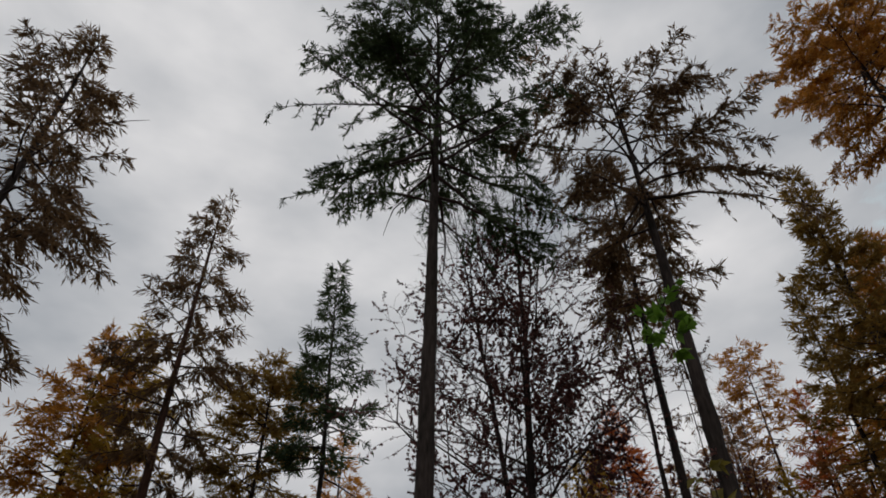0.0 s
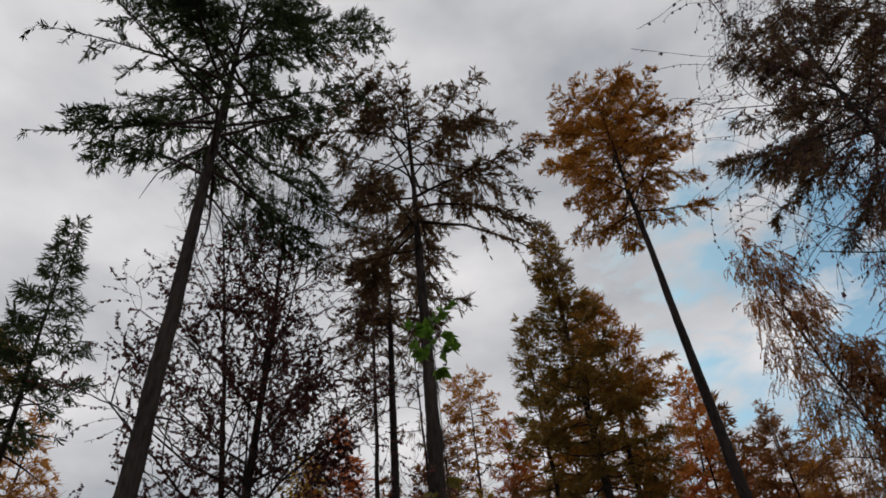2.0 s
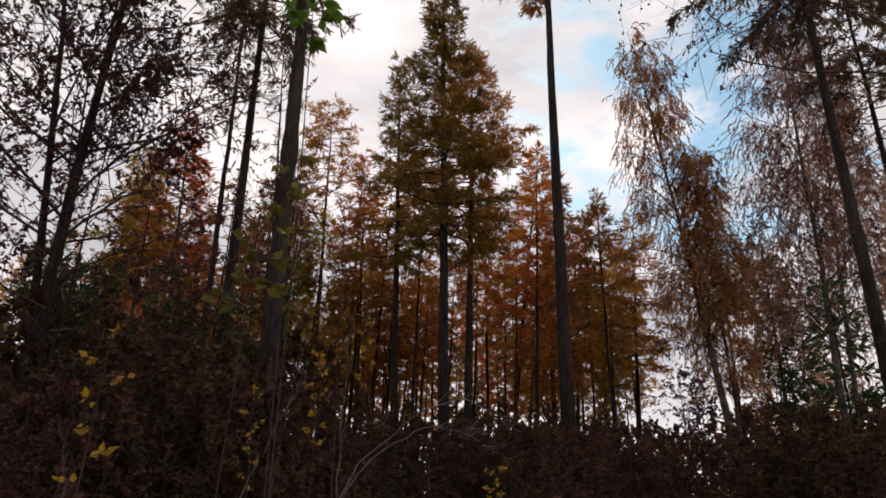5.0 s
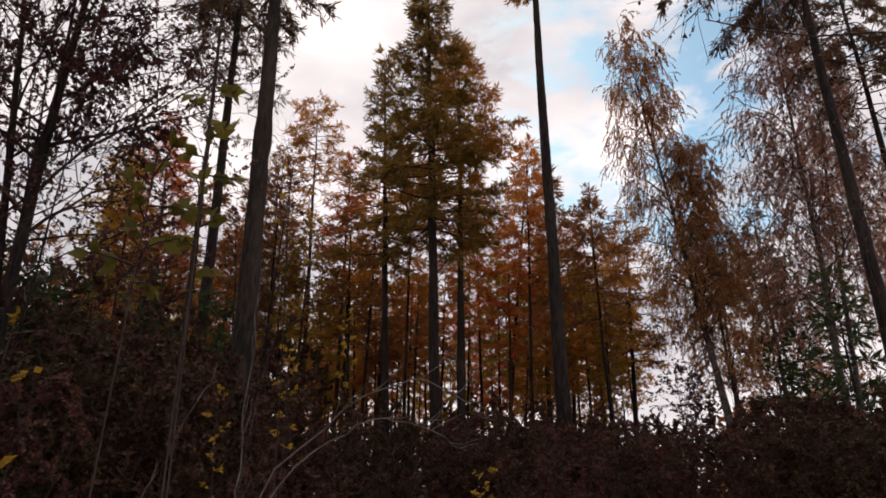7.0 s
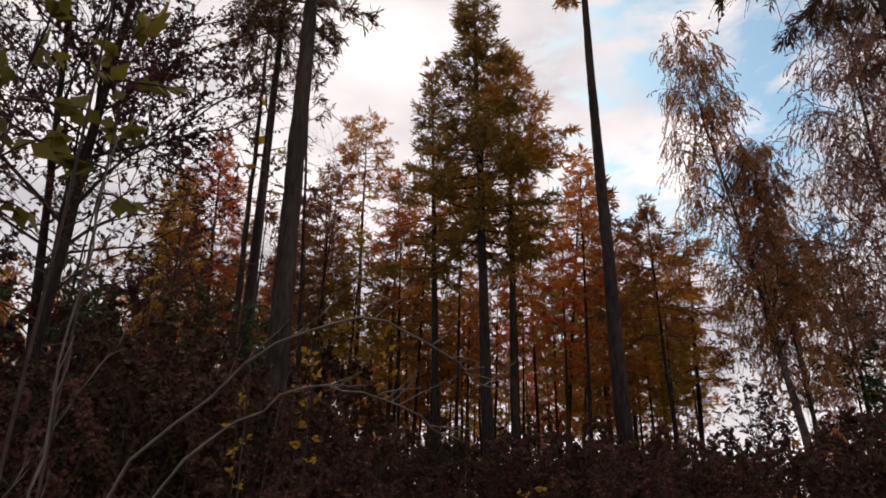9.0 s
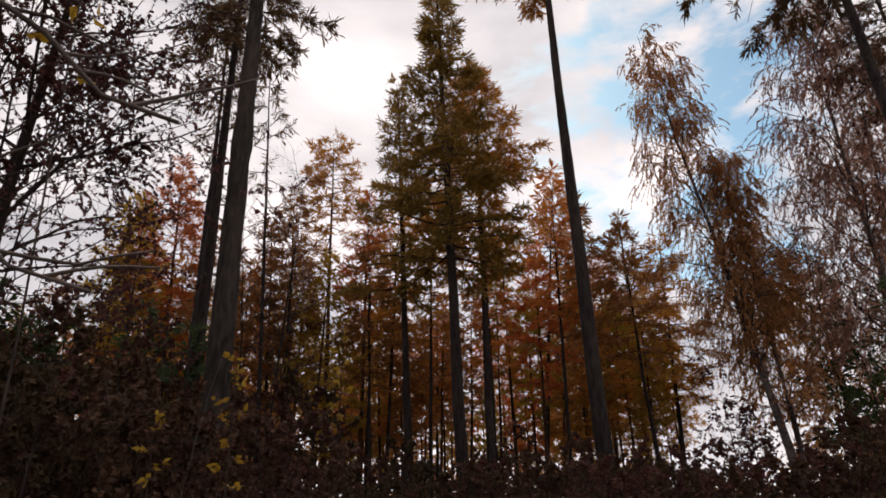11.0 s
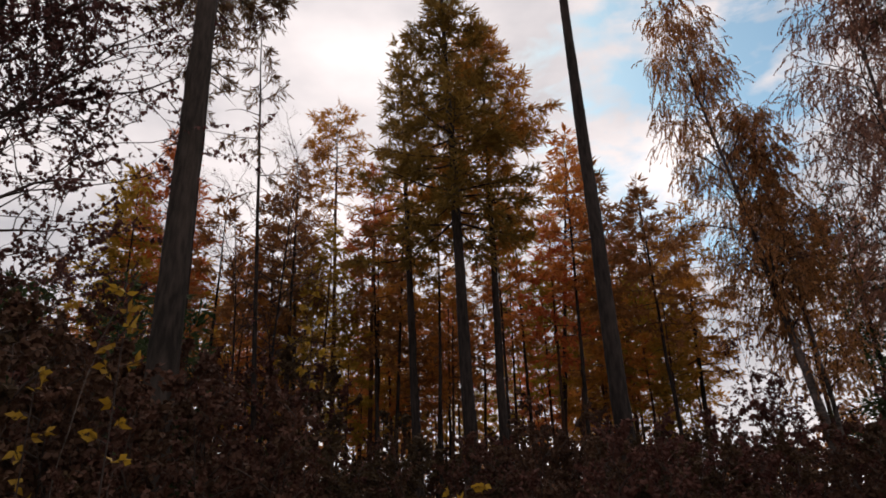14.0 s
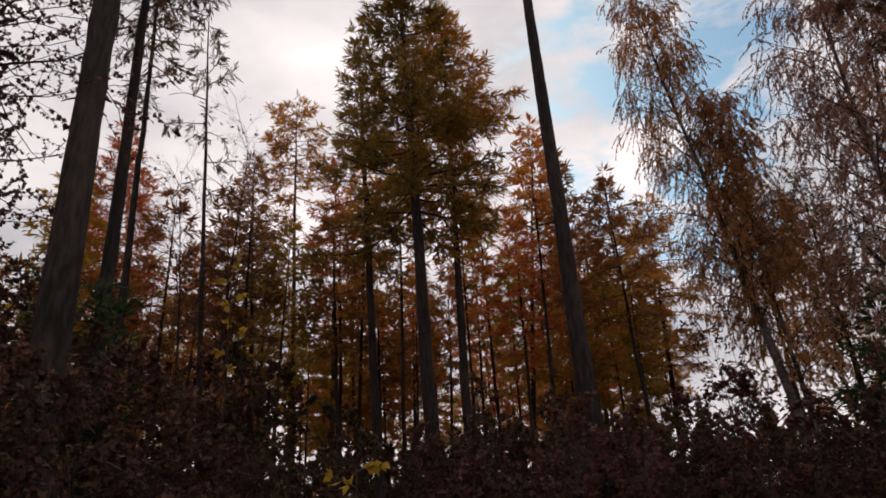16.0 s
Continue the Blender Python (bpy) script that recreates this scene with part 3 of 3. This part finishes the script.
# ---- the closed stand behind, from a few grown patterns ----
def stand():
    LABELS = ("orange brown larch of the closed autumn stand", "thin rust larch with a bare lower trunk", "golden larch in the dense stand", "dark brown larch deep in the wood")
    kinds = [conifer("larch", 56 + 3 * k, 40 + 2 * k, (20.0, 22.0, 18.0, 21.0)[k], (0.4 * k - 0.6, 0.3), (0.3, 0.28, 0.26, 0.32)[k], (10.0, 12.5, 8.5, 11.5)[k], (2.2, 1.9, 2.1, 2.4)[k],
                     "larch", (NEEDLE_MIX, NEEDLE_MIX, NEEDLE_MIX, NEEDLE_BROWN)[k], (BARK_RED, BARK_DARK, BARK_RED, BARK_DARK)[k], LABELS[k],
                     5.0, 0.55, 0.4, 0.2, 0.5, "larches of the closed stand", 14, flesh=0.22) for k in range(4)]
    rng = np.random.default_rng(5)
    placed, tries = [], 0
    while len(placed) < 164 and tries < 6000:
        tries += 1
        if len(placed) < 128:
            d, a = (rng.uniform(37, 48), radians(rng.uniform(4, 20))) if len(placed) < 8 else (rng.uniform(36, 72), radians(rng.uniform(-3.5, 40)))
        else:
            d, a = rng.uniform(30, 60), radians(rng.uniform(40, 345))
            if d < 40 and a < radians(100):
                continue
        x, y = d * math.cos(a), d * math.sin(a)
        if any((x - p) ** 2 + (y - q) ** 2 < 4.2 for p, q in placed):
            continue
        placed.append((x, y))
        size = rng.uniform(0.7, 0.98) if a < radians(40) else rng.uniform(0.6, 0.85)
        copy_thing(kinds[rng.integers(4)], pose(x, y, 0, rng.normal() * 1.2, rng.normal() * 1.2, rng.uniform(0, 360)) @ Matrix.Scale(size, 4))
    while len(placed) < 196:
        d, a = rng.uniform(40, 60), radians(rng.uniform(38, 64))
        placed.append((d * math.cos(a), d * math.sin(a)))
        copy_thing(kinds[rng.integers(4)], pose(*placed[-1], 0, rng.normal(), rng.normal(), rng.uniform(0, 360)) @ Matrix.Scale(rng.uniform(0.62, 0.82), 4))


stand()


# ---- dark undergrowth ----
def undergrowth():
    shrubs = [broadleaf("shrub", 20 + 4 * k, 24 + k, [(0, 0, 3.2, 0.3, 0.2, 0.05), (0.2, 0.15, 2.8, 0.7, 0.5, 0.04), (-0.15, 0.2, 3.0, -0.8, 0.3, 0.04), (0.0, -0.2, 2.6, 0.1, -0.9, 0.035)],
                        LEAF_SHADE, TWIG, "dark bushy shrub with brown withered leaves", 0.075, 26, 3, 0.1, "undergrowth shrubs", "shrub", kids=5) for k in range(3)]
    spruces = [conifer("young_spruce", 30 + 3 * k, -16 - k, 7.5 + k, (0.1, 0.1), 0.13, 0.6, 1.7, "spruce", NEEDLE_GREEN, BARK_DARK,
                       "young dark spruce branched down to the ground", 5.0, 0.4, 0.4, 0.05, 0.5, "young spruces", 0, flesh=0.24) for k in range(2)]
    rng = np.random.default_rng(9)
    for i in range(250):
        d, a = (rng.uniform(10.5, 30), radians(rng.uniform(-38, 62))) if i < 125 else (rng.uniform(28, 58), radians(rng.uniform(-32, 55))) if i < 215 else (rng.uniform(8, 30), radians(rng.uniform(62, 322)))
        x, y = d * math.cos(a), d * math.sin(a)
        if abs(y - 0.35) < 2.2 and x < 13:
            continue
        size = rng.uniform(0.6, 0.95) * (0.65 + d / 38) * (1.0 if a > radians(3) else 0.55 if -9.5 < math.degrees(a) < -5.5 else 0.95)
        if d > 24 and a > 0:
            size *= 1.12
        if 10 < d < 30 and radians(24) < a < radians(60):
            size *= rng.uniform(1.0, 1.9) if d > 15 else rng.uniform(0.9, 1.2)
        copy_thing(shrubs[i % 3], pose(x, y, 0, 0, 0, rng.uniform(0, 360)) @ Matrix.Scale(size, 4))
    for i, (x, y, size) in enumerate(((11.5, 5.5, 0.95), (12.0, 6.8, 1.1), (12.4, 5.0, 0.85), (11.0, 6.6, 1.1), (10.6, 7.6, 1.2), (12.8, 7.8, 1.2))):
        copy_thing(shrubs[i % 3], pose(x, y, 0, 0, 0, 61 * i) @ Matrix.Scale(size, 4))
    for i in range(34):
        x, y = rng.uniform(10.5, 24), rng.uniform(8.5, 20)
        if y < 0.6 * x or (x - 13.3) ** 2 + (y - 7) ** 2 < 5:
            continue
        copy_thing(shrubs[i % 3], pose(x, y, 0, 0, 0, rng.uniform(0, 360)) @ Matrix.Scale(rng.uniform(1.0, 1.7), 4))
    for i, (x, y, size) in enumerate(((18.4, 14.8, 1.05), (20.2, 13.3, 0.9), (17.0, 15.8, 1.1), (21.8, 15.4, 1.1), (19.4, 17.0, 1.15),
                                      (28.5, -9.0, 0.6), (30.0, -7.6, 0.5), (33.0, -10.5, 0.75))):
        copy_thing(spruces[i % 2], pose(x, y, 0, 0, 0, 77 * i) @ Matrix.Scale(size, 4))
    for i in range(34):
        d, a = rng.uniform(20, 44), radians(rng.choice([rng.uniform(-32, -13), rng.uniform(27, 60)]))
        copy_thing(spruces[i % 2], pose(d * math.cos(a), d * math.sin(a), 0, 0, 0, rng.uniform(0, 360)) @ Matrix.Scale(rng.uniform(0.6, 1.15), 4))


undergrowth()


# ---- far woods that close the distance all round ----
def far_woods():
    geo, stems = Geo(), Geo()
    n = 42000
    a, d = RNG.uniform(0, 2 * np.pi, n), RNG.uniform(74, 105, n)
    deg = (np.degrees(a) + 180) % 360 - 180
    top = np.where((deg > -2) & (deg < 70), 15, np.where((deg > -15) & (deg <= -2), 8, 10)) + 2 * np.sin(a * 23) + 1.5 * np.sin(a * 57 + 1)
    p = np.stack([d * np.cos(a), d * np.sin(a), RNG.uniform(0, 1, n) ** 1.15 * top], 1)
    geo.blades(p, RNG.normal(size=(n, 3)) + [0, 0, 0.4], RNG.uniform(0.7, 1.5, n), RNG.uniform(0.35, 0.7, n))
    for k in range(260):
        b, r = RNG.uniform(0, 2 * np.pi), RNG.uniform(72, 100)
        h = RNG.uniform(5, 9)
        stems.tube([(r * math.cos(b), r * math.sin(b), -0.3), (r * math.cos(b), r * math.sin(b), h)], [0.16, 0.04], 5)
    woods = tagged(new("far_woods"), "dim brown wood edge far behind the stand", "woods", kind="stuff")
    tagged(part("foliage", geo, NEEDLE_BROWN, woods), kind="stuff")
    tagged(part("trunks", stems, BARK_DARK, woods), kind="stuff")


far_woods()


# ---- small plants beside the path ----
def sapling(x, y, height, lean, leaf_mat, label, leaf, count, start, twigs=9, girth=0.012):
    """A thin upright shoot with leaf sprays along its upper part."""
    reseed(x, y)
    plant = tagged(new("sapling"), label, "sapling")
    plant.location = (x, y, 0)
    stem, crown = Geo(), Geo()
    line = bent((0, 0, -0.05), (lean[0], lean[1], height), height, 10, 0.008)
    stem.tube(line, np.linspace(girth, 0.003, 11), 6)
    pos, w = along(line, np.linspace(start, 0.98, twigs))
    lp, ld = [], []
    for k in range(twigs):
        a = k * 2.4
        q = bent(pos[k], (np.cos(a), np.sin(a), 0.5), RNG.uniform(0.1, 0.22), 4, 0.1, 0.05)
        stem.tube(q, np.linspace(0.005, 0.002, 5), 4)
        p, d = along(q, RNG.uniform(0.2, 1, count))
        lp.append(p)
        ld.append(d + RNG.normal(size=(count, 3)) * 0.6 + [0, 0, -0.2])
    crown.blades(np.concatenate(lp), np.concatenate(ld), leaf * RNG.uniform(0.7, 1.25, twigs * count), leaf * 0.6, 0.42)
    part("stem", stem, TWIG, plant)
    part("leaves", crown, leaf_mat, plant)
    return plant


sapling(3.78, 1.88, 4.75, (0.0, 0.0), LEAF_GREEN, "tall thin shoot with fresh green leaves at the top", 0.1, 12, 0.89, 9, 0.006)
sapling(9.95, 1.6, 1.9, (0.0, 0.0), LEAF_YELLOW, "small sapling with bright yellow leaves beside the path", 0.06, 11, 0.42, 16)
sapling(9.45, 3.97, 3.4, (0.05, 0.0), LEAF_YELLOW, "slender sapling with yellowing leaves", 0.09, 6, 0.62, 10)
sapling(14.2, 4.9, 5.2, (0.1, 0.1), LEAF_YELLOW, "young tree with a few pale yellow leaves", 0.12, 6, 0.7, 9)
sapling(4.9, 3.9, 2.7, (0.2, 0.1), LEAF_YELLOW, "leaning shoot with fading yellow green leaves", 0.09, 5, 0.5, 8)
sapling(3.66, 2.12, 3.0, (0.0, 0.0), LEAF_OLIVE, "thin shoot with scattered olive yellow leaves", 0.09, 5, 0.8, 9, 0.005)
sapling(4.05, 2.06, 3.6, (0.05, 0.0), LEAF_OLIVE, "taller shoot with broad fading olive leaves", 0.1, 5, 0.72, 11, 0.006)
sapling(5.2, 2.05, 3.6, (0.0, 0.0), LEAF_YELLOW, "nearly bare shoot with a few yellow leaves", 0.07, 2, 0.86, 5, 0.005)
sapling(9.8, 5.0, 3.0, (0.1, 0.1), LEAF_YELLOW, "small tree with yellow brown leaves", 0.09, 6, 0.5, 9)


def arch(label, *pts):
    """A dead branch bowed over, with short side twigs."""
    branch = tagged(new("dead_branch"), label, "branch")
    base = np.array(pts[0])
    reseed(base[0], base[1])
    branch.location = base
    p = np.array(pts) - base
    s = np.linspace(0, len(p) - 1, 26)
    i = np.clip(s.astype(int), 0, len(p) - 2)
    f = (s - i)[:, None]
    g = np.gradient(p, axis=0)
    line = (2 * f**3 - 3 * f**2 + 1) * p[i] + (f**3 - 2 * f**2 + f) * g[i] + (3 * f**2 - 2 * f**3) * p[i + 1] + (f**3 - f**2) * g[i + 1]
    line[1:] += RNG.normal(size=(25, 3)) * 0.006
    stem = Geo()
    stem.tube(line, np.linspace(0.0048, 0.0018, 26), 6, 0.1)
    pos, w = along(line, RNG.uniform(0.4, 0.98, 9))
    for k in range(9):
        twig = Geo()
        twig.tube(bent(pos[k], w[k] + [0, 0, 0.8], RNG.uniform(0.04, 0.16), 4, 0.15), np.linspace(0.002, 0.001, 5), 4)
        part("twig", twig, TWIG_GREY, branch)
    part("stem", stem, TWIG_GREY, branch)
    return branch


arch("pale dead branch arching over the path", (3.5, 1.62, -0.03), (3.6, 1.5, 1.35), (3.68, 0.98, 1.9), (3.95, 0.68, 1.8))
arch("second pale dead branch bowed low", (3.62, 1.7, -0.03), (3.78, 1.55, 1.35), (3.84, 1.12, 1.79), (4.0, 0.78, 1.7))
arch("upright pale dead stem among the bushes", (3.42, 1.45, -0.03), (3.43, 1.42, 0.9), (3.42, 1.4, 1.6), (3.42, 1.38, 2.25))
arch("thin dead stem leaning in the bushes", (3.9, 2.4, -0.03), (3.95, 2.3, 1.0), (4.05, 2.1, 1.6), (4.2, 1.95, 2.1))
arch("short crooked dead stem in the bushes", (3.4, 2.9, -0.03), (3.3, 2.8, 0.8), (3.35, 2.7, 1.4), (3.2, 2.65, 1.75))
arch("dead stem standing beside the path", (9.6, 4.6, -0.03), (9.6, 4.6, 1.2), (9.7, 4.5, 2.6), (9.9, 4.4, 3.6))
